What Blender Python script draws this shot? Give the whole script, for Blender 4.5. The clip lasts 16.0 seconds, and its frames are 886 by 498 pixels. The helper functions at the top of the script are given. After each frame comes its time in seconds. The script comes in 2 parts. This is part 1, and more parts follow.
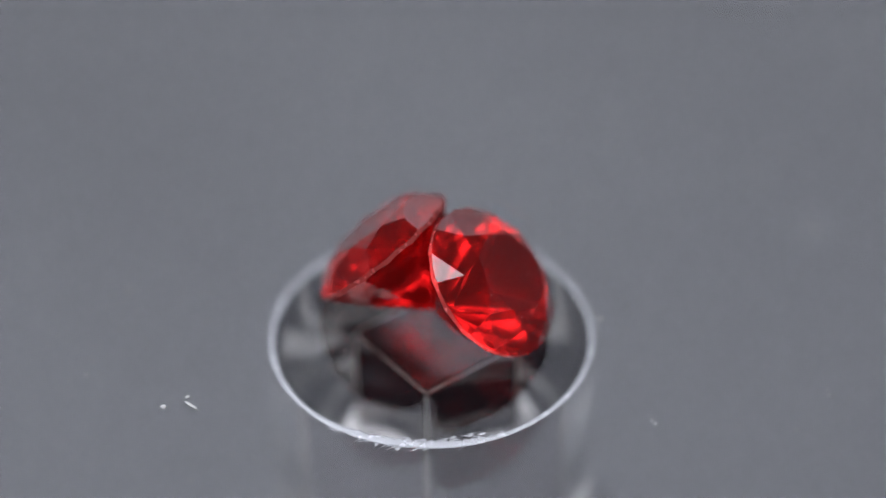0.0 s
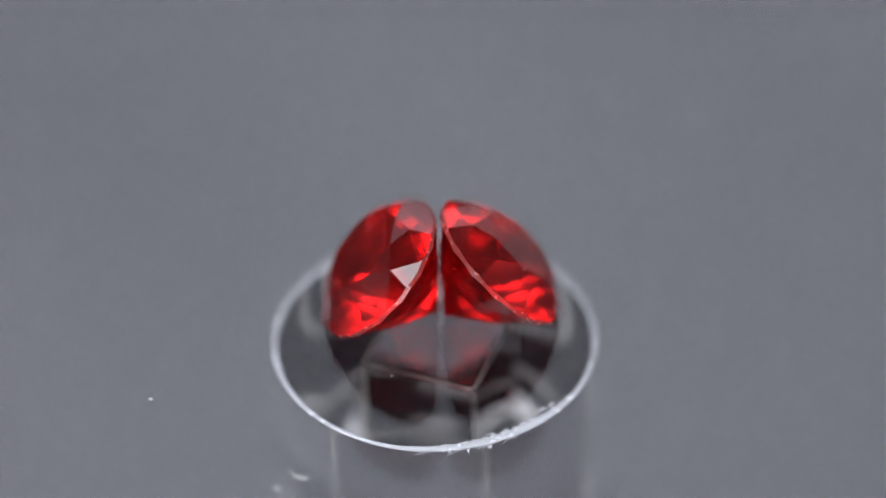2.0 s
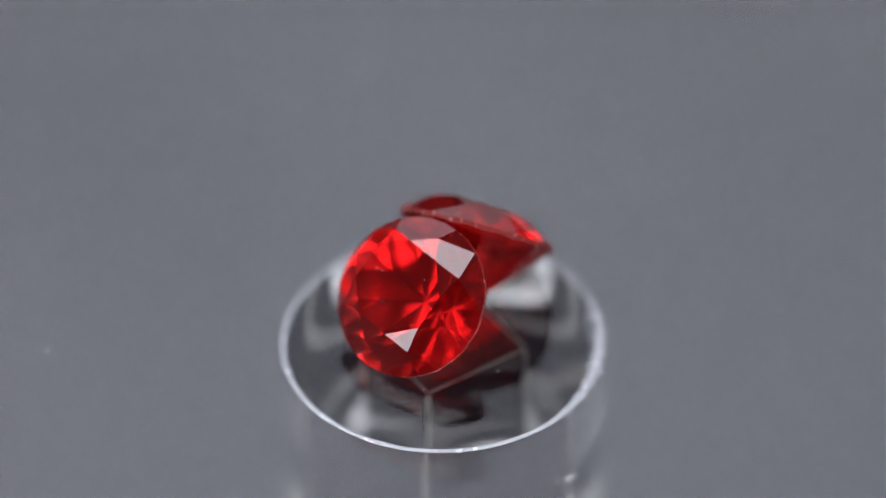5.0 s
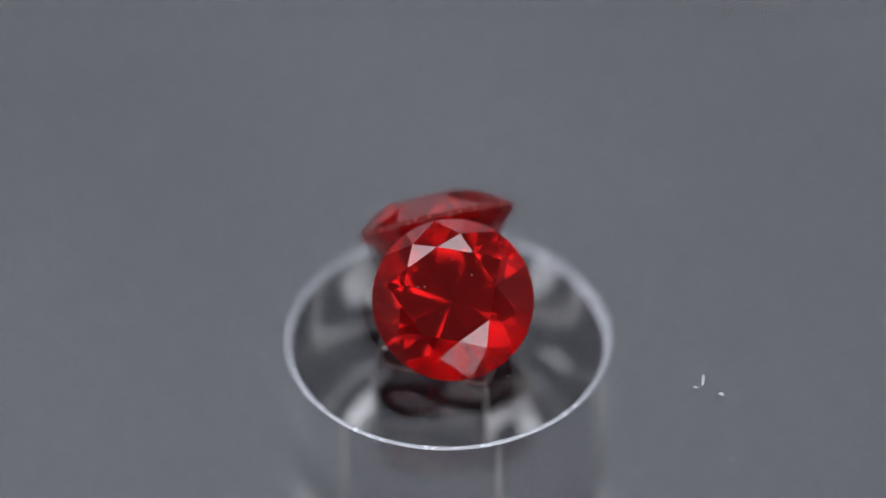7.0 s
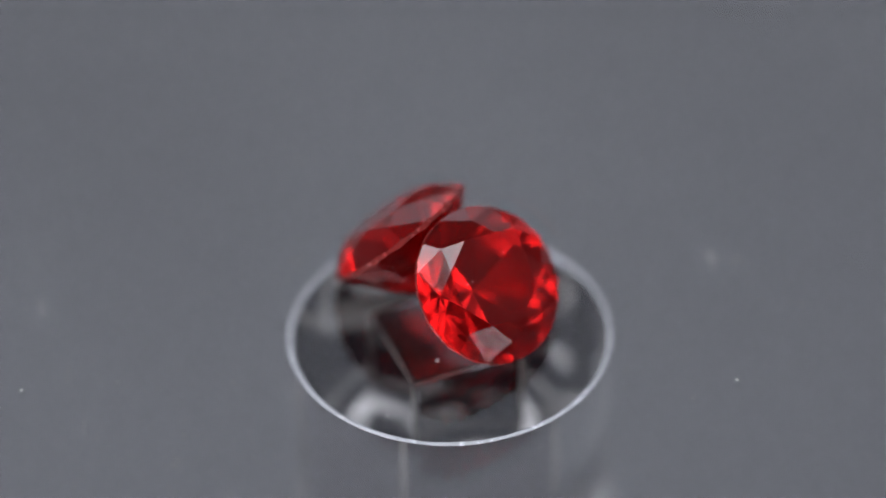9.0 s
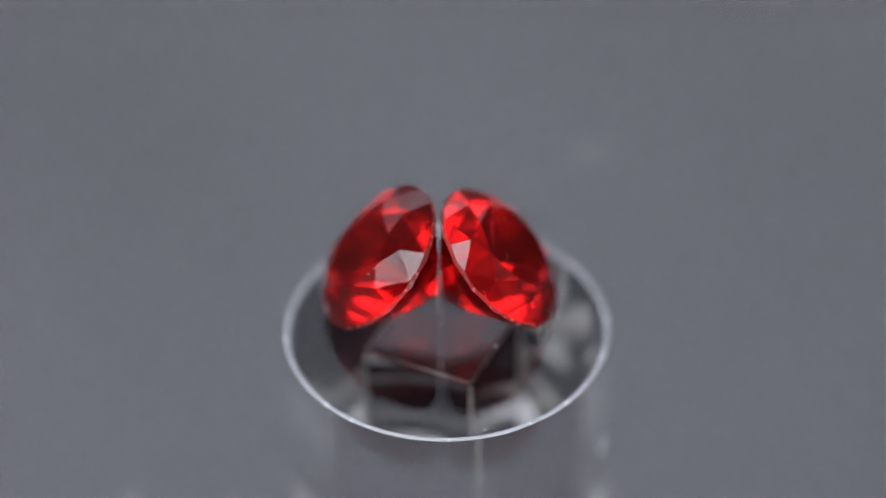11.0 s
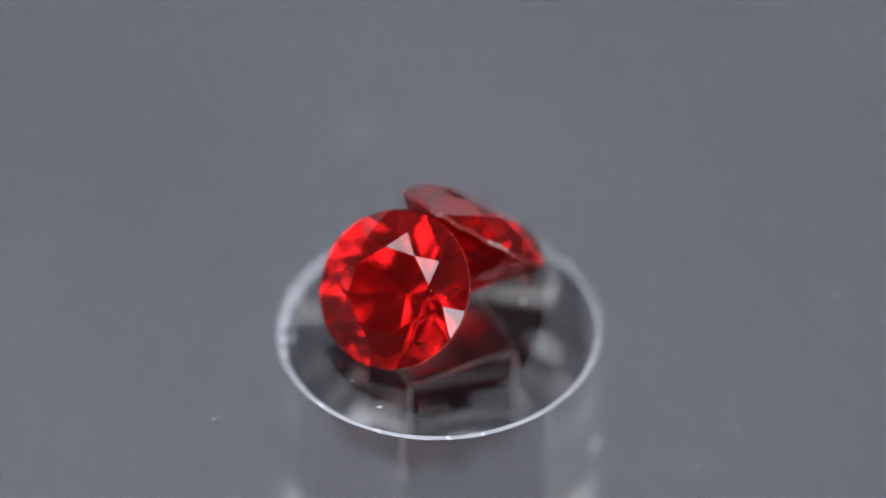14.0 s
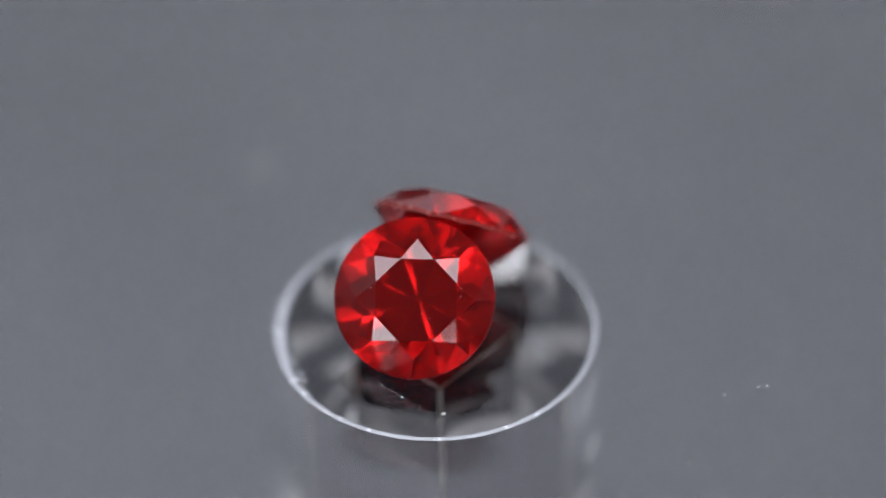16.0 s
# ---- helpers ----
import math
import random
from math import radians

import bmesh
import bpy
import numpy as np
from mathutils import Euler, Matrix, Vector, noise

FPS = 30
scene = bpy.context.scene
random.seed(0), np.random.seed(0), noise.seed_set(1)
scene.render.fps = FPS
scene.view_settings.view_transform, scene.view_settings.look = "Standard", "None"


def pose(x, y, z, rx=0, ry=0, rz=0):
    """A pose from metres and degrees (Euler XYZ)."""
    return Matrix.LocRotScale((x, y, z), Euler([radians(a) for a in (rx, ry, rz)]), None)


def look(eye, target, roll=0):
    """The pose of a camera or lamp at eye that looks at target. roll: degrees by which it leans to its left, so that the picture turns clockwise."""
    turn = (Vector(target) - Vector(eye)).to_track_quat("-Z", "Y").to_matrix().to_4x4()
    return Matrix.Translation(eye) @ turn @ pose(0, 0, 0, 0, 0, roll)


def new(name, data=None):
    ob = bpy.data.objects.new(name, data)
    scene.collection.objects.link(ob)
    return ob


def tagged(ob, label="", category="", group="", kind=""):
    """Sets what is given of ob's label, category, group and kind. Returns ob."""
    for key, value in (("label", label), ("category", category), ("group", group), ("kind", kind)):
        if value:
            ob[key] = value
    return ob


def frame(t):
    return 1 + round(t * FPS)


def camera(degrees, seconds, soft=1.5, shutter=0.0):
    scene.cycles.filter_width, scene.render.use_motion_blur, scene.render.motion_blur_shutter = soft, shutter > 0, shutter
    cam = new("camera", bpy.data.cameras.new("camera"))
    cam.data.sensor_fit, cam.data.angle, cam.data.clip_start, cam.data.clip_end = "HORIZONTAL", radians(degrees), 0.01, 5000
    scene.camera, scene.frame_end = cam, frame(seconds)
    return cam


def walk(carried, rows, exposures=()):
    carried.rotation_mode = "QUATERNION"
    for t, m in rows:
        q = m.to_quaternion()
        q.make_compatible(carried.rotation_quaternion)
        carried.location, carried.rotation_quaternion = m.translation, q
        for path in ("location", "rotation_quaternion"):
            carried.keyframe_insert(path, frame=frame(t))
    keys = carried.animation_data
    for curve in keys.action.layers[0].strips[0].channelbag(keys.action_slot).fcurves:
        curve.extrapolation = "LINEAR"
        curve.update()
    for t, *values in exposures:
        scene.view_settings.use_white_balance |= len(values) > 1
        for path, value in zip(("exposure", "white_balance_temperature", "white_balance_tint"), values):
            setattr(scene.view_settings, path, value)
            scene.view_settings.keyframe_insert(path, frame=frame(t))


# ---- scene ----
MM = 0.001

# camera: a fixed macro lens about 17 cm from the stones
cam = camera(11.58, 16.0, 0.9)
cam.data.dof.use_dof = True
cam.data.dof.focus_distance = 0.1645
cam.data.dof.aperture_fstop = 13.5
EYE = Vector((0.0, -0.12721, 0.11103))
AIM = Vector((0.00016, 0.00143, 0.00165))
HOLD = look(EYE, AIM, -1.05)
walk(cam, [(0.0, HOLD), (16.0, HOLD)],
     [(0.0, 0.06), (2.5, 0.11), (4.2, 0.08), (6.3, -0.18), (7.5, -0.27), (9.2, -0.25), (11.3, -0.16), (12.5, -0.13), (14.5, -0.08), (16.0, -0.06)])

# how far the disc has turned, every half second, in degrees
TURN = [0.0, 8.1, 16.0, 23.5, 31.0, 39.0, 47.5, 56.6, 66.1, 75.7, 85.3, 95.1, 104.9, 114.9, 124.9, 134.6, 144.2,
        153.7, 163.5, 173.9, 184.9, 196.0, 206.6, 216.3, 225.1, 233.9, 242.4, 250.4, 257.4, 263.4, 268.9, 274.4, 280.0]
SPIN = [(0.5 * i, a) for i, a in enumerate(TURN)]

# ---- world and light ----
world = bpy.data.worlds.new("studio_air")
scene.world = world
world.use_nodes = True
world.node_tree.nodes["Background"].inputs[0].default_value = (0.9, 0.95, 1.0, 1)
world.node_tree.nodes["Background"].inputs[1].default_value = 0.06


# ---- materials ----
def material(name):
    m = bpy.data.materials.new(name)
    m.use_nodes = True
    nt = m.node_tree
    return m, nt, nt.nodes["Principled BSDF"]


def node(nt, kind, **values):
    n = nt.nodes.new(kind)
    for k, v in values.items():
        n.inputs[k].default_value = v
    return n


def noise_of(nt, scale, detail=4.0, rough=0.55, coords="Object"):
    tc = nt.nodes.new("ShaderNodeTexCoord")
    n = node(nt, "ShaderNodeTexNoise", Scale=scale, Detail=detail, Roughness=rough)
    nt.links.new(tc.outputs[coords], n.inputs["Vector"])
    return n


def ramp(nt, source, stops):
    r = nt.nodes.new("ShaderNodeValToRGB")
    els = r.color_ramp.elements
    while len(els) < len(stops):
        els.new(0.5)
    for e, (pos, col) in zip(els, stops):
        e.position, e.color = pos, (*col, 1)
    nt.links.new(source, r.inputs[0])
    return r


def bump(nt, b, source, strength, distance):
    n = node(nt, "ShaderNodeBump", Strength=strength, Distance=distance)
    nt.links.new(source, n.inputs["Height"])
    nt.links.new(n.outputs[0], b.inputs["Normal"])


def clear_acrylic():
    m, nt, b = material("clear_acrylic")
    b.inputs["Base Color"].default_value = (0.985, 0.99, 0.995, 1)
    b.inputs["Transmission Weight"].default_value = 1
    b.inputs["IOR"].default_value = 1.49
    b.inputs["Roughness"].default_value = 0.0
    return m


def red_stone(name, low, high, tint=(1, 1, 1)):
    """Clear red crystal, a little hazy inside."""
    m, nt, b = material(name)
    b.inputs["Base Color"].default_value = (0.90, 0.008, 0.009, 1)
    b.inputs["Transmission Weight"].default_value = 0.93
    b.inputs["IOR"].default_value = 1.76
    b.inputs["Specular Tint"].default_value = (*tint, 1)
    n = noise_of(nt, 700.0)
    r = ramp(nt, n.outputs["Fac"], [(0.3, (low, low, low)), (0.7, (high, high, high))])
    nt.links.new(r.outputs[0], b.inputs["Roughness"])
    return m


def frosted_red():
    m, nt, b = material("frosted_red")
    b.inputs["Base Color"].default_value = (0.66, 0.10, 0.09, 1)
    b.inputs["Transmission Weight"].default_value = 0.55
    b.inputs["IOR"].default_value = 1.76
    n = noise_of(nt, 4000.0)
    r = ramp(nt, n.outputs["Fac"], [(0.35, (0.05, 0.05, 0.05)), (0.65, (0.32, 0.32, 0.32))])
    nt.links.new(r.outputs[0], b.inputs["Roughness"])
    bump(nt, b, n.outputs["Fac"], 0.8, 0.00004)
    return m


def frosted_acrylic():
    m, nt, b = material("frosted_acrylic")
    b.inputs["Base Color"].default_value = (0.9, 0.92, 0.97, 1)
    b.inputs["Transmission Weight"].default_value = 0.55
    b.inputs["IOR"].default_value = 1.49
    n = noise_of(nt, 2500.0)
    r = ramp(nt, n.outputs["Fac"], [(0.3, (0.03, 0.03, 0.03)), (0.7, (0.35, 0.35, 0.35))])
    nt.links.new(r.outputs[0], b.inputs["Roughness"])
    bump(nt, b, n.outputs["Fac"], 0.6, 0.00005)
    return m


def matte(name, low, high, scale, rough=0.7, grain=8000.0, gloss=0.5):
    m, nt, b = material(name)
    n = noise_of(nt, scale)
    r = ramp(nt, n.outputs["Fac"], [(0.3, low), (0.7, high)])
    nt.links.new(r.outputs[0], b.inputs["Base Color"])
    b.inputs["Roughness"].default_value = rough
    b.inputs["Specular IOR Level"].default_value = gloss
    if grain:
        g = noise_of(nt, grain)
        bump(nt, b, g.outputs["Fac"], 0.2, 0.00005)
    return m


def stained():
    m, nt, b = material("worn_black_plate")
    n = noise_of(nt, 330.0, 3.0)
    r = ramp(nt, n.outputs["Fac"], [(0.0, (0.012, 0.012, 0.015)), (0.57, (0.012, 0.012, 0.014)), (0.68, (0.30, 0.28, 0.26))])
    nt.links.new(r.outputs[0], b.inputs["Base Color"])
    b.inputs["Roughness"].default_value = 0.45
    # cemented to the clear hub, so no gloss of its own
    b.inputs["Specular IOR Level"].default_value = 0.0
    return m


def metal(name, tone, rough):
    m, nt, b = material(name)
    b.inputs["Metallic"].default_value = 1
    n = noise_of(nt, 900.0)
    r = ramp(nt, n.outputs["Fac"], [(0.3, (tone * 0.9, tone * 0.86, tone * 0.88)), (0.7, (tone * 1.15, tone * 1.1, tone * 1.12))])
    nt.links.new(r.outputs[0], b.inputs["Base Color"])
    b.inputs["Roughness"].default_value = rough
    return m


def glow(name, colour, strength):
    m, nt, b = material(name)
    b.inputs["Base Color"].default_value = (0.8, 0.8, 0.8, 1)
    b.inputs["Emission Color"].default_value = (*colour, 1)
    b.inputs["Emission Strength"].default_value = strength
    return m


def painted_glow(name, colour, strong, weak, spot, reach):
    """Emission painted strong at spot and weak at reach, to grade the disc's reflection."""
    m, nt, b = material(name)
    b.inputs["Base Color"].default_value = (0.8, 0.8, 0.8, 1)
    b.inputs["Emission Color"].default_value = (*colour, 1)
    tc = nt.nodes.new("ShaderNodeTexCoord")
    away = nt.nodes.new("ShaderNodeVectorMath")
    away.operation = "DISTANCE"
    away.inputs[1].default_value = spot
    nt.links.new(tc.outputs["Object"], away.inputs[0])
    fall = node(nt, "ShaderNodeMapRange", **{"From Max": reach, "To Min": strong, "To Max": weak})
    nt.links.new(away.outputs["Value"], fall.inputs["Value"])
    # soft mottling painted into the emission, for faint streaks mirrored in the disc
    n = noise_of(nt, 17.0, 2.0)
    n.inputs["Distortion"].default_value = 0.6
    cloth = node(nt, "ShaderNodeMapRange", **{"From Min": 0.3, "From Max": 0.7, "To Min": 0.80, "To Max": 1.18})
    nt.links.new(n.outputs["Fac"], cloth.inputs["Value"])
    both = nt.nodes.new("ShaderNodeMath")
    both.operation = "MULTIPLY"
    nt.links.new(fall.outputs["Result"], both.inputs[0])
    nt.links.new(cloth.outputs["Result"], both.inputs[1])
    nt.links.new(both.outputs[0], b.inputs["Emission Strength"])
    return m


ACRYLIC = clear_acrylic()
RED = red_stone("red_stone", 0.015, 0.035)
RED_DEEP = red_stone("red_stone_pavilion", 0.09, 0.15, (1, 0.25, 0.25))
GIRDLE_RED = frosted_red()
FROST = frosted_acrylic()
# the board's broad light-dark mottling imitates blurred reflections in the disc
BOARD = matte("grey_board", (0.016, 0.0165, 0.0195), (0.034, 0.035, 0.040), 15.0, 0.6, 0)
CLOTH = matte("grey_tent_cloth", (0.26, 0.262, 0.27), (0.34, 0.342, 0.352), 9.0, 0.9, 1500.0)
DRAPE = matte("black_drape", (0.035, 0.035, 0.037), (0.055, 0.055, 0.058), 12.0, 0.9, 1500.0)
DUST = matte("pale_dust", (0.68, 0.68, 0.68), (0.88, 0.88, 0.88), 4000.0, 0.8)
LED = glow("led_diffuser", (0.95, 0.98, 1.06), 4.5)
LED_SIDE = glow("led_side_diffuser", (0.95, 0.98, 1.06), 5.0)
BACK_GLOW = painted_glow("back_panel_glow", (0.92, 0.94, 1.115), 1.22, 0.12, (0.03, 0.20, 0.0), 0.45)
STEEL = metal("polished_steel", 0.45, 0.06)
GUNMETAL = metal("gunmetal", 0.14, 0.22)
WASHER = matte("pale_washer", (0.05, 0.05, 0.053), (0.92, 0.91, 0.90), 420.0, 0.5, gloss=0.0)
DULL = matte("dull_washer", (0.012, 0.012, 0.014), (0.30, 0.292, 0.285), 420.0, 0.5, gloss=0.0)
STAINED = stained()
# mottled pale colour for the bright lines where the shaft's bevels catch light
EDGE_GLINT = matte("shaft_edge_glint", (0.008, 0.008, 0.009), (0.36, 0.34, 0.31), 500.0, 0.3)
BLACK = matte("black_metal", (0.014, 0.014, 0.016), (0.026, 0.026, 0.028), 300.0, 0.45)


# ---- building blocks ----
def mesh_of(name, bm, mat, smooth=False):
    bmesh.ops.recalc_face_normals(bm, faces=bm.faces)
    me = bpy.data.meshes.new(name)
    bm.to_mesh(me)
    bm.free()
    me.materials.append(mat)
    for p in me.polygons:
        p.use_smooth = smooth
    return me


def part(name, bm, mat, parent, label="", smooth=False):
    ob = new(name, mesh_of(name, bm, mat, smooth))
    ob.parent = parent
    return tagged(ob, label)


def box(bm, x0, x1, y0, y1, z0, z1):
    m = Matrix.LocRotScale(((x0 + x1) / 2, (y0 + y1) / 2, (z0 + z1) / 2), None, (x1 - x0, y1 - y0, z1 - z0))
    return bmesh.ops.create_cube(bm, size=1, matrix=m)["verts"]


def lathe(bm, profile, n, cx=0.0, cy=0.0):
    """Rings of n points for each (radius, z); radius 0 is a point."""
    rings = []
    for r, z in profile:
        if r == 0:
            rings.append([bm.verts.new((cx, cy, z))])
        else:
            rings.append([bm.verts.new((cx + r * math.cos(2 * math.pi * i / n), cy + r * math.sin(2 * math.pi * i / n), z)) for i in range(n)])
    for a, b in zip(rings, rings[1:]):
        for i in range(n):
            j = (i + 1) % n
            vs = [a[i % len(a)], a[j % len(a)], b[j % len(b)], b[i % len(b)]]
            bm.faces.new(list(dict.fromkeys(vs)))


def polar(r, deg, z):
    return Vector((r * math.cos(radians(deg)), r * math.sin(radians(deg)), z))


# ---- setting ----
bm = bmesh.new()
box(bm, -0.5, 0.5, -0.5, 0.5, -0.06, -0.03)
tagged(new("table", mesh_of("table", bm, BOARD)), "smooth mid-grey tabletop board under the turntable", "table", kind="structure")

HIGH = 0.5
# unseen walls added round the table; the black one keeps the stones' reflections dark
for name, b6, cloth, look_of in (
        ("wall_south", (-0.52, 0.52, -0.52, -0.5, -0.06, HIGH), "DRAPE", "unseen black cloth behind the camera, added to darken reflections"),
        ("wall_north", (-0.52, 0.52, 0.5, 0.52, -0.06, HIGH), "CLOTH", "grey cloth panel closing the photo tent"),
        ("wall_east", (0.5, 0.52, -0.5, 0.5, -0.06, HIGH), "CLOTH", "grey cloth panel closing the photo tent"),
        ("wall_west", (-0.52, -0.5, -0.5, 0.5, -0.06, HIGH), "CLOTH", "grey cloth panel closing the photo tent")):
    bm = bmesh.new()
    box(bm, *b6)
    tagged(new(name, mesh_of(name, bm, {"DRAPE": DRAPE, "CLOTH": CLOTH}[cloth])), look_of, "tent panel", kind="structure")


def softbox(m, w, h, mat, label, foot=0.0):
    thing = tagged(new("softbox"), label, "softbox", "softboxes")
    bm = bmesh.new()
    box(bm, -w / 2, w / 2, -h / 2, h / 2, 0.0, 0.004)
    panel = part("diffuser", bm, BLACK, thing, "glowing white diffuser")
    # only the front face gives off light
    panel.data.materials.append(mat)
    for p in panel.data.polygons:
        p.material_index = int(p.normal.z < -0.9)
    bm = bmesh.new()
    box(bm, -w / 2 - 0.01, w / 2 + 0.01, -h / 2 - 0.01, h / 2 + 0.01, 0.0045, 0.03)
    part("housing", bm, BLACK, thing)
    thing.matrix_basis = m
    if foot:
        # upright post and round foot on the table, behind the housing
        bm = bmesh.new()
        at = m @ Vector((0, 0, 0.036))
        lathe(bm, [(0, at.z + h * 0.35), (0.005, at.z + h * 0.35), (0.005, -0.026), (foot, -0.024), (foot, -0.0298), (0, -0.0298)], 32, at.x, at.y)
        bmesh.ops.transform(bm, matrix=m.inverted(), verts=bm.verts)
        part("stand", bm, BLACK, thing)
    return thing


overhead = softbox(pose(-0.135, -0.03, 0.437, 0, -6.6, 0), 0.68, 0.21, LED, "long white softbox held over the table by a post")
bm = bmesh.new()
lathe(bm, [(0, 0.49), (0.006, 0.49), (0.006, -0.024), (0.012, -0.0298), (0, -0.0298)], 24, -0.4875, -0.02)
bmesh.ops.transform(bm, matrix=overhead.matrix_basis.inverted(), verts=bm.verts)
part("post", bm, BLACK, overhead)
# unseen glowing panel added behind the table, so the disc mirrors a bright backdrop
softbox(look((0.0, 0.445, 0.2605), (0, 0, 0.2605)), 0.92, 0.42, BACK_GLOW, "unseen dim white glow panel standing in for a lit backdrop", 0.017)
for x, y, z, w, h in ((0.16, -0.30, 0.035, 0.17, 0.11), (-0.238, -0.252, 0.085, 0.08, 0.055)):
    softbox(look((x, y, z), (0, 0, 0.03)), w, h, LED_SIDE, "low white softbox on a black stand", 0.045)


# ---- turntable ----
CX, CY = -0.345 * MM, -0.126 * MM
THICK = 2.9 * MM
turntable = tagged(new("turntable"), "clear acrylic turntable disc on a round clear hub", "turntable")
R = 6.27 * MM
TOP = -THICK
BOTTOM = -13 * MM
N = 160


def ring_of(bm, r, z, cx=0.0, cy=0.0):
    return [bm.verts.new((cx + r * math.cos(2 * math.pi * i / N), cy + r * math.sin(2 * math.pi * i / N), z)) for i in range(N)]


def bridge(bm, *rings):
    for a, b in zip(rings, rings[1:]):
        for i in range(N):
            bm.faces.new((a[i], a[(i + 1) % N], b[(i + 1) % N], b[i]))


# disc and hub are bonded: one clear body, open to each other at the joint
bm = bmesh.new()
rings = [ring_of(bm, 59.4 * MM, 0), ring_of(bm, 60 * MM, -0.6 * MM), ring_of(bm, 60 * MM, -THICK + 0.6 * MM), ring_of(bm, 59.4 * MM, -THICK), ring_of(bm, R, TOP, CX, CY)]
bm.faces.new(rings[0])
bridge(bm, *rings)
disc = part("disc", bm, ACRYLIC, turntable, "clear polished acrylic disc")
disc.visible_shadow = False

bm = bmesh.new()
rings = [ring_of(bm, R, TOP, CX, CY), ring_of(bm, R, BOTTOM, CX, CY)]
bridge(bm, *rings)
bm.faces.new(rings[1])
bmesh.ops.recalc_face_normals(bm, faces=bm.faces)
me = bpy.data.meshes.new("hub")
bm.to_mesh(me)
bm.free()
me.materials.append(ACRYLIC)
hub = new("hub", me)
hub.parent = turntable
tagged(hub, "clear acrylic hub with a square steel shaft inside")
hub.visible_shadow = False

# rough glued rim where the hub meets the disc, chipped along one third
bm = bmesh.new()
M, K = 540, 8
rows = []
for i in range(M):
    a = 2 * math.pi * i / M
    d = Vector((math.cos(a), math.sin(a), 0))
    chip = max(0.0, math.cos(a - radians(-98)) - 0.80) / 0.20
    w = 0.095 * MM * (1 + 0.3 * noise.noise(d * 5) + (0.2 + 1.1 * chip) * noise.noise(d * 45) + 0.6 * chip * noise.noise(d * 140) + 1.1 * chip)
    ring = []
    for k in range(K):
        b = 2 * math.pi * k / K
        r = R - 0.06 * MM + w * math.cos(b) - 0.75 * chip * w
        ring.append(bm.verts.new((CX + d.x * r, CY + d.y * r, TOP - 0.05 * MM + 0.05 * MM * math.sin(b))))
    rows.append(ring)
for i in range(M):
    for k in range(K):
        bm.faces.new((rows[i][k], rows[(i + 1) % M][k], rows[(i + 1) % M][(k + 1) % K], rows[i][(k + 1) % K]))
part("glued_rim", bm, FROST, hub, "rough whitish glued rim", True)

# burrs that stick out of the rim along its roughest stretch
brng = random.Random(11)
for i in range(20):
    a = radians(-110 + brng.gauss(0, 12))
    d, side = Vector((math.cos(a), math.sin(a), 0)), Vector((-math.sin(a), math.cos(a), 0))
    base = Vector((CX, CY, TOP - 0.08 * MM)) + d * R
    w, l = brng.uniform(0.03, 0.08) * MM, brng.uniform(0.06, 0.28) * MM
    bm = bmesh.new()
    tip = bm.verts.new(base + d * l + side * brng.uniform(-0.45, 0.15) * MM + Vector((0, 0, -0.05 * MM)))
    foot = [bm.verts.new(base + side * x * w + Vector((0, 0, z * MM)) - d * 0.05 * MM) for x, z in ((-1, 0), (0, 0.05), (1, 0), (0, -0.05))]
    for j in range(4):
        bm.faces.new((foot[j], foot[(j + 1) % 4], tip))
    bm.faces.new(foot)
    part("burr", bm, FROST, hub)

# flakes of broken glue inside the chipped stretch
for i in range(26):
    a = radians(-84 + brng.gauss(0, 11))
    d, side = Vector((math.cos(a), math.sin(a), 0)), Vector((-math.sin(a), math.cos(a), 0))
    at = Vector((CX, CY, TOP - 0.12 * MM)) + d * (R - brng.uniform(0.15, 0.6) * MM)
    w, l = brng.uniform(0.03, 0.07) * MM, brng.uniform(0.06, 0.2) * MM
    lean = side * math.cos(brng.uniform(-0.9, 0.5)) + d * math.sin(brng.uniform(-0.9, 0.5))
    across = lean.cross(Vector((0, 0, 1)))
    bm = bmesh.new()
    ring = [bm.verts.new(at + lean * x * l + across * y * w + Vector((0, 0, z * MM))) for x, y, z in ((-1, 0.2, 0), (-0.3, 1, 0.02), (0.8, 0.6, 0), (1, -0.4, 0.03), (0, -1, 0))]
    low = bm.verts.new(at + Vector((0, 0, -0.08 * MM)))
    bm.faces.new(ring)
    for j in range(5):
        bm.faces.new((ring[j], ring[(j + 1) % 5], low))
    part("flake", bm, FROST, hub)

# square steel shaft cast into the hub, its end just under the disc
S = 2.287 * MM
CAP = -2.98 * MM
AT = Matrix.Translation((-0.169 * MM, -0.173 * MM, 0)) @ Matrix.Rotation(radians(37.5), 4, "Z")
bm = bmesh.new()
box(bm, -S, S, -S, S, BOTTOM + 0.05 * MM, CAP)
bmesh.ops.bevel(bm, geom=list(bm.edges), offset=0.16 * MM, segments=3, affect="EDGES")
bmesh.ops.transform(bm, matrix=AT, verts=bm.verts)
part("shaft", bm, STEEL, hub, "polished square steel shaft")
# pale strips laid along the shaft's edges as painted bevel highlights
E = 0.05 * MM
for k in range(4):
    turn = AT @ Matrix.Rotation(radians(90 * k), 4, "Z")
    for kind in ("upright", "level"):
        bm = bmesh.new()
        if kind == "upright":
            box(bm, S - 1.9 * E, S + 0.02 * MM, S - 1.9 * E, S + 0.02 * MM, BOTTOM + 0.1 * MM, CAP - 0.35 * MM)
        else:
            box(bm, -S + 0.1 * MM, S - 0.1 * MM, S - E, S + 0.015 * MM, CAP - E, CAP + 0.02 * MM)
        bmesh.ops.transform(bm, matrix=turn, verts=bm.verts)
        part("edge_glint", bm, EDGE_GLINT, hub, "pale strip on the shaft edge, a painted highlight")
bm = bmesh.new()
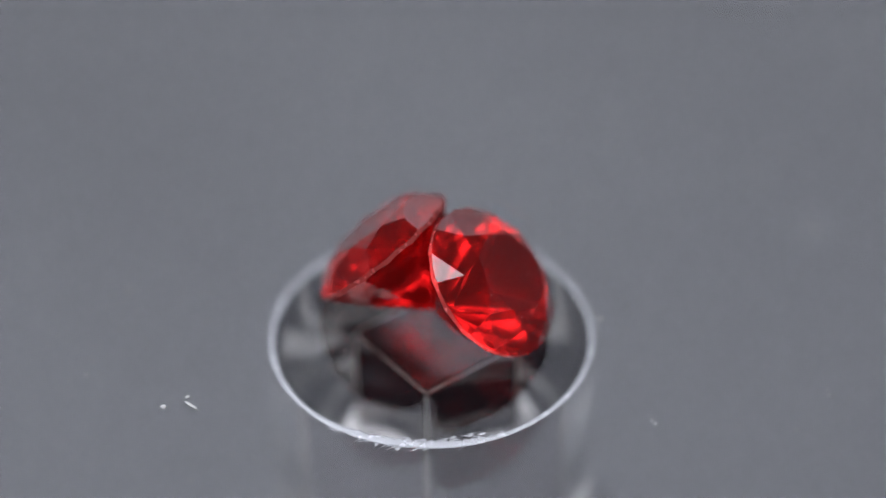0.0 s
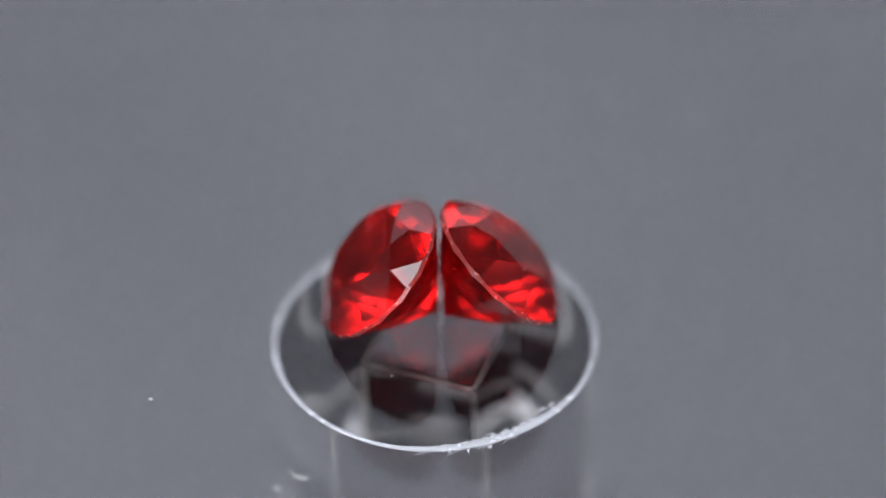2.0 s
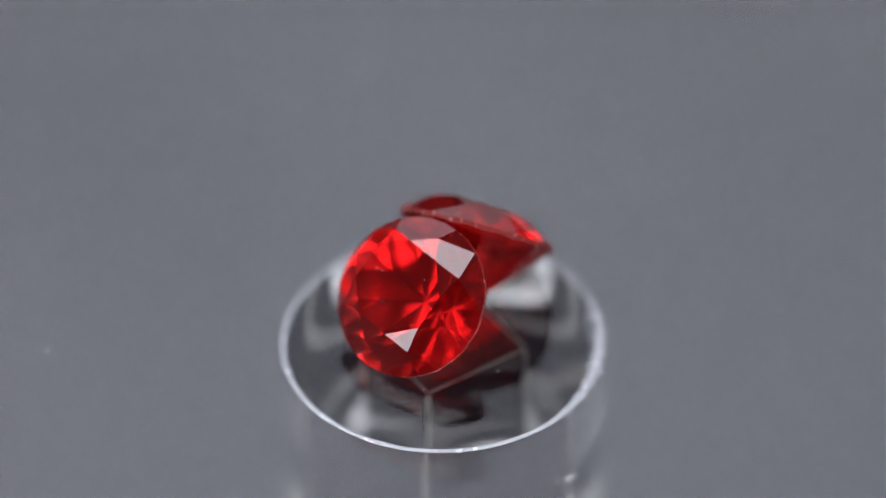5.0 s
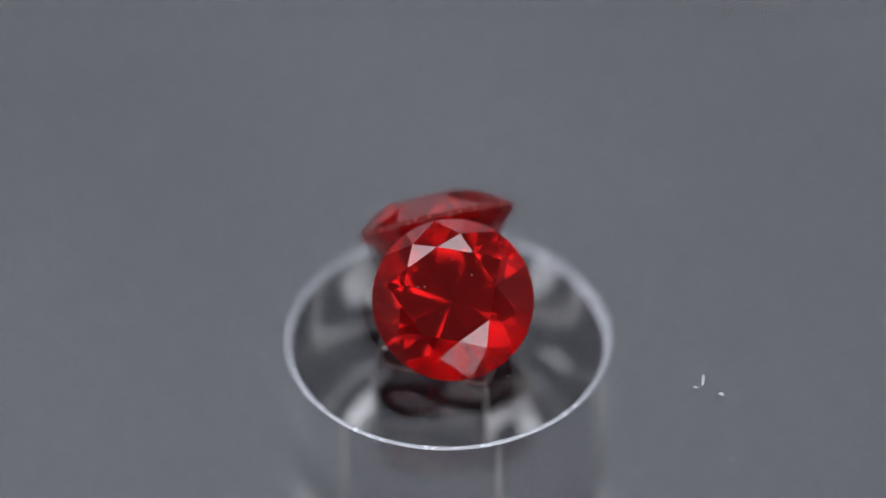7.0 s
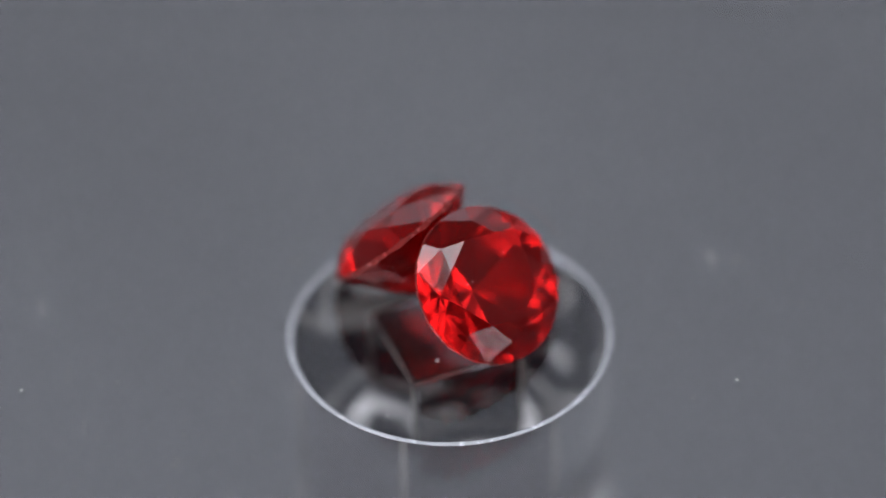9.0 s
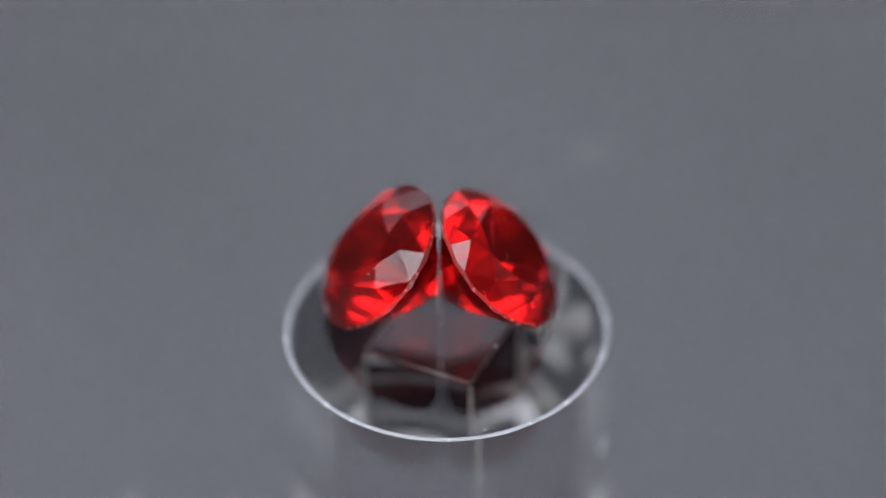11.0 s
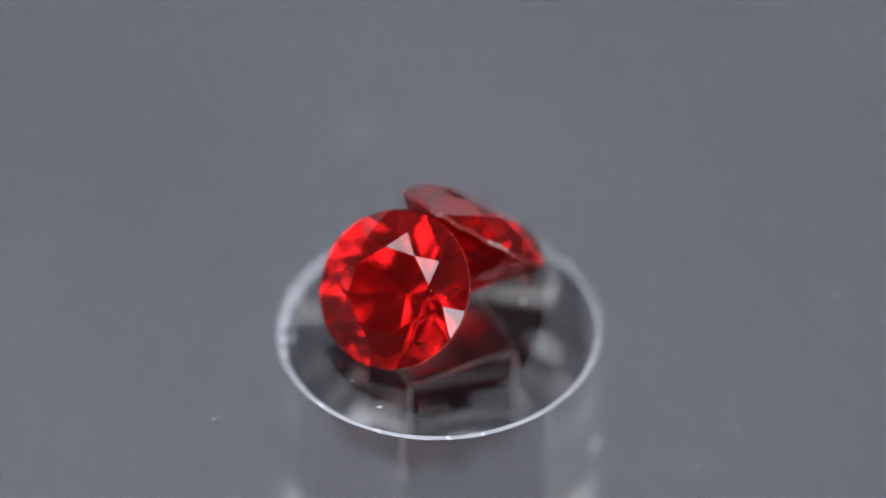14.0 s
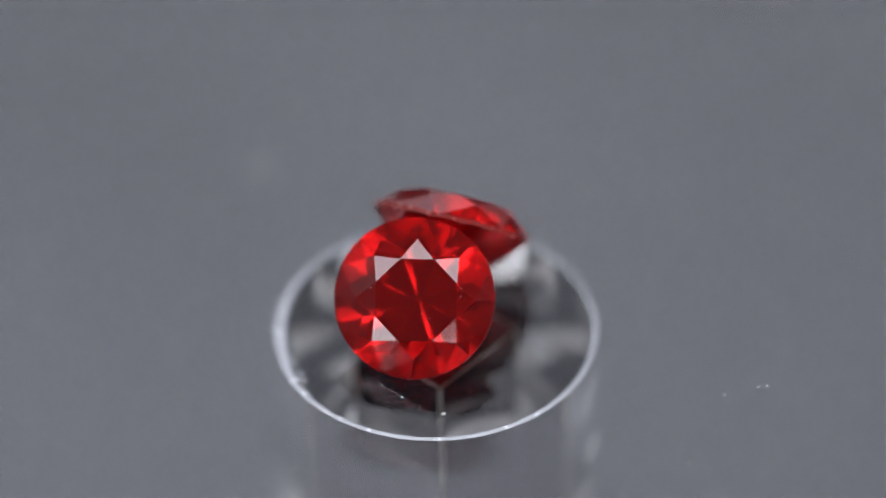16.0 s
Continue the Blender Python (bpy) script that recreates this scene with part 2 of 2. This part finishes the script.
box(bm, -S + 0.17 * MM, S - 0.17 * MM, -S + 0.17 * MM, S - 0.17 * MM, CAP - 0.1 * MM, CAP + 0.015 * MM)
bmesh.ops.transform(bm, matrix=AT, verts=bm.verts)
part("shaft_cap", bm, GUNMETAL, hub, "dark glossy shaft end")

# a pale washer and a dull one under the hub
for r0, r1, mat, label in ((3.05, 3.9, WASHER, "thin pale grey washer"), (4.65, 5.0, DULL, "thin dull grey washer")):
    bm = bmesh.new()
    lathe(bm, [(r0 * MM, BOTTOM + 0.12 * MM), (r1 * MM, BOTTOM + 0.12 * MM), (r1 * MM, BOTTOM - 0.5 * MM), (r0 * MM, BOTTOM - 0.5 * MM), (r0 * MM, BOTTOM + 0.12 * MM)], 72)
    bmesh.ops.remove_doubles(bm, verts=bm.verts, dist=1e-7)
    part("washer", bm, mat, turntable, label)

# black spindle plate that carries the hub
bm = bmesh.new()
lathe(bm, [(0, BOTTOM + 0.06 * MM), (6.0 * MM, BOTTOM + 0.06 * MM), (6.1 * MM, BOTTOM - 0.02 * MM), (6.7 * MM, BOTTOM - 0.02 * MM), (6.8 * MM, BOTTOM - 0.2 * MM), (6.8 * MM, -30 * MM), (0, -30 * MM)], 96)
part("spindle", bm, STAINED, turntable, "black spindle plate with pale worn patches")


# pale patches added on the plate before two faces of the shaft
for middle, half, r0, r1 in ((-145, 6, 5.2, 6.0), (131, 7, 5.2, 6.0)):
    bm = bmesh.new()
    steps = 12
    loops = []
    for z in (BOTTOM + 0.1 * MM, BOTTOM):
        arc = [middle + half * (2 * i / steps - 1) for i in range(steps + 1)]
        wob = [0.12 * MM * noise.noise(Vector((a * 0.4, r0, 0))) for a in arc]
        loops.append([bm.verts.new(polar(r1 * MM + w, a, z)) for a, w in zip(arc, wob)] + [bm.verts.new(polar(r0 * MM - w, a, z)) for a, w in zip(arc[::-1], wob)])
    bm.faces.new(loops[0])
    bm.faces.new(loops[1][::-1])
    n = len(loops[0])
    for i in range(n):
        bm.faces.new((loops[0][i], loops[0][(i + 1) % n], loops[1][(i + 1) % n], loops[1][i]))
    part("pale_patch", bm, DULL, turntable, "pale grey patch on the spindle plate")


# ---- stones ----
GR, CROWN, DEPTH, GIRDLE = 3.08 * MM, 0.87 * MM, 3.10 * MM, 0.24 * MM


def cut(bm, co, no):
    g = list(bm.verts) + list(bm.edges) + list(bm.faces)
    res = bmesh.ops.bisect_plane(bm, geom=g, dist=1e-9, plane_co=co, plane_no=no, clear_outer=True)
    edges = [e for e in res["geom_cut"] if isinstance(e, bmesh.types.BMEdge)]
    if edges:
        bmesh.ops.contextual_create(bm, geom=edges)


def plane3(a, b, c):
    """The plane through three points, facing away from the stone's middle."""
    n = (b - a).cross(c - a).normalized()
    return (a, n if n.dot(a - Vector((0, 0, DEPTH))) > 0 else -n)


def tangent(a):
    return Vector((-math.sin(radians(a)), math.cos(radians(a)), 0)) * MM


def meet(*planes):
    """The point that three planes share."""
    m = Matrix([n for _, n in planes])
    return m.inverted() @ Vector([n.dot(p) for p, n in planes])


def stone_mesh(table, twist, off):
    """A round brilliant with its culet at the origin and its table up; twist turns the crown on the girdle, off shifts the table."""
    lo, hi = DEPTH, DEPTH + GIRDLE
    top = hi + CROWN
    off = Vector((off[0] * MM, off[1] * MM, 0))
    planes = [(Vector((0, 0, top)), Vector((0, 0, 1)))]
    for k in range(8):
        a = 45 * k
        planes.append(plane3(Vector((0, 0, 0)), polar(GR, a, lo), polar(GR, a, lo) + tangent(a)))
        deep = polar(0.5 * GR, a + 22.5, DEPTH * 0.5 * math.cos(radians(22.5)))
        for s in (0, 45):
            planes.append(plane3(polar(GR, a + s, lo), deep, polar(GR, a + 22.5, lo)))
    corner = [polar(table * GR, 45 * k + twist, top) + off for k in range(8)]
    bezel = [plane3(polar(GR, 45 * k + twist, hi), corner[k], polar(GR, 45 * k + twist, hi) + tangent(45 * k + twist)) for k in range(8)]
    level = (Vector((0, 0, hi + 0.69 * CROWN)), Vector((0, 0, 1)))
    for k in range(8):
        j, a = (k + 1) % 8, 45 * k + twist
        tip = meet(bezel[k], bezel[j], level)
        planes.append(bezel[k])
        planes.append(plane3(corner[k], corner[j], tip))
        for s in (0, 45):
            planes.append(plane3(polar(GR, a + s, hi), tip, polar(GR, a + 22.5, hi)))
    bm = bmesh.new()
    bmesh.ops.create_cone(bm, cap_ends=True, segments=40, radius1=GR, radius2=GR, depth=8 * MM, matrix=Matrix.Translation((0, 0, 2 * MM)))
    for co, no in planes:
        cut(bm, co, no)
    bmesh.ops.recalc_face_normals(bm, faces=bm.faces)
    return bm


LEAN = math.degrees(math.atan2(DEPTH, GR))


def gemstone(label, *shape):
    """The facets of the table, crown, girdle and pavilion are parts of one closed stone."""
    thing = tagged(new("gemstone"), label, "gemstone", "red gemstones")
    whole = stone_mesh(*shape)
    groups = {"table_facet": [], "crown": [], "girdle": [], "pavilion": []}
    for f in whole.faces:
        z = f.normal.z
        groups["table_facet" if z > 0.999 else "crown" if z > 0.05 else "girdle" if z > -0.05 else "pavilion"].append(f.index)
    for name, keep in groups.items():
        bm = whole.copy()
        bm.faces.ensure_lookup_table()
        gone = [f for f in bm.faces if f.index not in keep]
        bmesh.ops.delete(bm, geom=gone, context="FACES")
        me = bpy.data.meshes.new(name)
        bm.to_mesh(me)
        bm.free()
        me.materials.append({"girdle": GIRDLE_RED, "pavilion": RED_DEEP}.get(name, RED))
        ob = new(name, me)
        ob.parent = thing
        if name == "girdle":
            tagged(ob, "frosted ground girdle")
    whole.free()
    return thing


def stone_rest(x, y, azimuth):
    """Lying on one pavilion face with the culet at (x, y), its table turned up and out."""
    return Matrix.Translation((x * MM, y * MM, 0.002 * MM)) @ Matrix.Rotation(radians(azimuth), 4, "Z") @ Matrix.Rotation(radians(LEAN), 4, "Y")


REST_A = stone_rest(-0.207, -0.559, -19.2)
REST_B = stone_rest(-0.203, -0.276, 149.0)
SHAPE_A = (0.545, 26.0, (0.125, 0.175))
SHAPE_B = (0.595, 9.3, (-0.16, -0.22))
stone_a = gemstone("round brilliant-cut red gemstone lying on its pavilion", *SHAPE_A)
stone_b = gemstone("round brilliant-cut red gemstone leaning against its twin", *SHAPE_B)

# ---- dust on the disc ----
rng = random.Random(4)
bm = bmesh.new()


def mote(x, y, length, width, turn):
    width *= 1.25
    m = Matrix.Translation((x * MM, y * MM, width * 0.3 * MM)) @ Matrix.Rotation(turn, 4, "Z") @ Matrix.Diagonal((length * MM, width * MM, width * 0.6 * MM, 1))
    bmesh.ops.create_icosphere(bm, subdivisions=1, radius=0.5, matrix=m)


for i in range(70):
    r, a = 24 * math.sqrt(rng.random()), rng.uniform(0, 2 * math.pi)
    s = 0.03 + 0.09 * rng.random() ** 3
    mote(r * math.cos(a), r * math.sin(a), s * rng.uniform(1, 2), s, rng.uniform(0, math.pi))
mote(-9.45, -5.48, 0.75, 0.12, 2.4)
mote(-9.6, -5.0, 0.25, 0.11, 0.6)
mote(-10.5, -5.53, 0.26, 0.15, 0.4)
mote(6.83, -4.30, 0.38, 0.031, 2.9)
mote(14.57, -5.25, 0.09, 0.062, 1.8)
mote(7.84, -6.79, 0.12, 0.074, 1.4)
mote(16.46, -4.41, 0.11, 0.074, 0.2)
mote(-7.85, -8.21, 0.08, 0.050, 1.5)
mote(-10.47, -5.62, 0.11, 0.074, 1.7)
mote(-10.07, 9.33, 0.09, 0.062, 1.8)
mote(-9.13, 8.37, 0.08, 0.062, 1.8)
mote(-8.93, 7.71, 0.09, 0.062, 0.0)
mote(-7.86, 1.86, 0.12, 0.062, 2.3)
mote(0.19, -17.38, 0.11, 0.074, 2.1)
mote(-0.17, -10.24, 0.09, 0.062, 2.2)
mote(-11.02, 9.57, 0.09, 0.037, 0.7)
mote(-8.99, -0.64, 0.26, 0.031, 0.7)
mote(-8.98, 0.25, 0.08, 0.050, 0.8)
mote(4.64, 12.34, 0.15, 0.099, 2.1)
mote(-10.67, 2.64, 0.15, 0.087, 1.5)
mote(-12.05, 1.29, 0.22, 0.124, 2.3)
mote(2.89, 11.78, 0.09, 0.056, 2.6)
mote(-11.67, -0.29, 0.09, 0.062, 2.0)
mote(-12.30, -0.79, 0.09, 0.062, 0.1)
mote(10.29, 13.09, 0.11, 0.062, 2.8)
mote(14.59, -5.59, 0.15, 0.081, 1.9)
mote(7.99, -7.01, 0.19, 0.099, 0.9)
mote(-3.52, 14.82, 0.22, 0.050, 1.3)
mote(-4.80, 10.62, 0.19, 0.062, 2.7)
mote(9.90, -0.38, 0.15, 0.037, 1.9)
mote(9.55, -3.46, 0.14, 0.043, 1.5)
mote(-2.96, 11.81, 0.09, 0.050, 0.2)
mote(6.38, 6.25, 0.12, 0.081, 1.9)
mote(7.23, 9.55, 0.15, 0.087, 0.7)
mote(7.06, 10.92, 0.20, 0.087, 2.0)
mote(6.93, 12.34, 0.12, 0.074, 1.9)
mote(10.38, 10.47, 0.22, 0.031, 2.6)
mote(3.45, -10.82, 0.10, 0.074, 0.0)
mote(9.00, 7.30, 0.12, 0.062, 0.1)
mote(3.37, -17.02, 0.15, 0.056, 0.3)
mote(-0.03, -10.54, 0.30, 0.050, 0.9)
mote(14.9, 4.0, 0.8, 0.07, -1.28)
mote(14.65, 4.45, 0.4, 0.06, -0.4)
mote(12.6, 7.5, 1.6, 0.025, -1.28)
mote(11.0, 10.1, 1.2, 0.025, -1.22)
mote(7.09, 11.24, 0.16, 0.12, 0.4)
mote(-3.42, 14.81, 0.2, 0.12, 1.4)
for rest in (REST_A, REST_B):
    for i in range(6):
        r, a = 0.62 * GR * math.sqrt(rng.random()), rng.uniform(0, 2 * math.pi)
        p = rest @ Vector((r * math.cos(a), r * math.sin(a), DEPTH + GIRDLE + CROWN))
        s = rng.uniform(0.025, 0.05) * MM
        bmesh.ops.create_icosphere(bm, subdivisions=1, radius=0.5 * s, matrix=Matrix.Translation(p))
dust = tagged(new("dust", mesh_of("dust", bm, DUST)), "pale dust motes and fibres on clear acrylic", "dust", kind="stuff")


def motions():
    """Disc, dust and stones turn together."""
    for thing, rest in ((turntable, Matrix.Identity(4)), (dust, Matrix.Identity(4)), (stone_a, REST_A), (stone_b, REST_B)):
        walk(thing, [(t, Matrix.Rotation(radians(a), 4, "Z") @ rest) for t, a in SPIN])


motions()
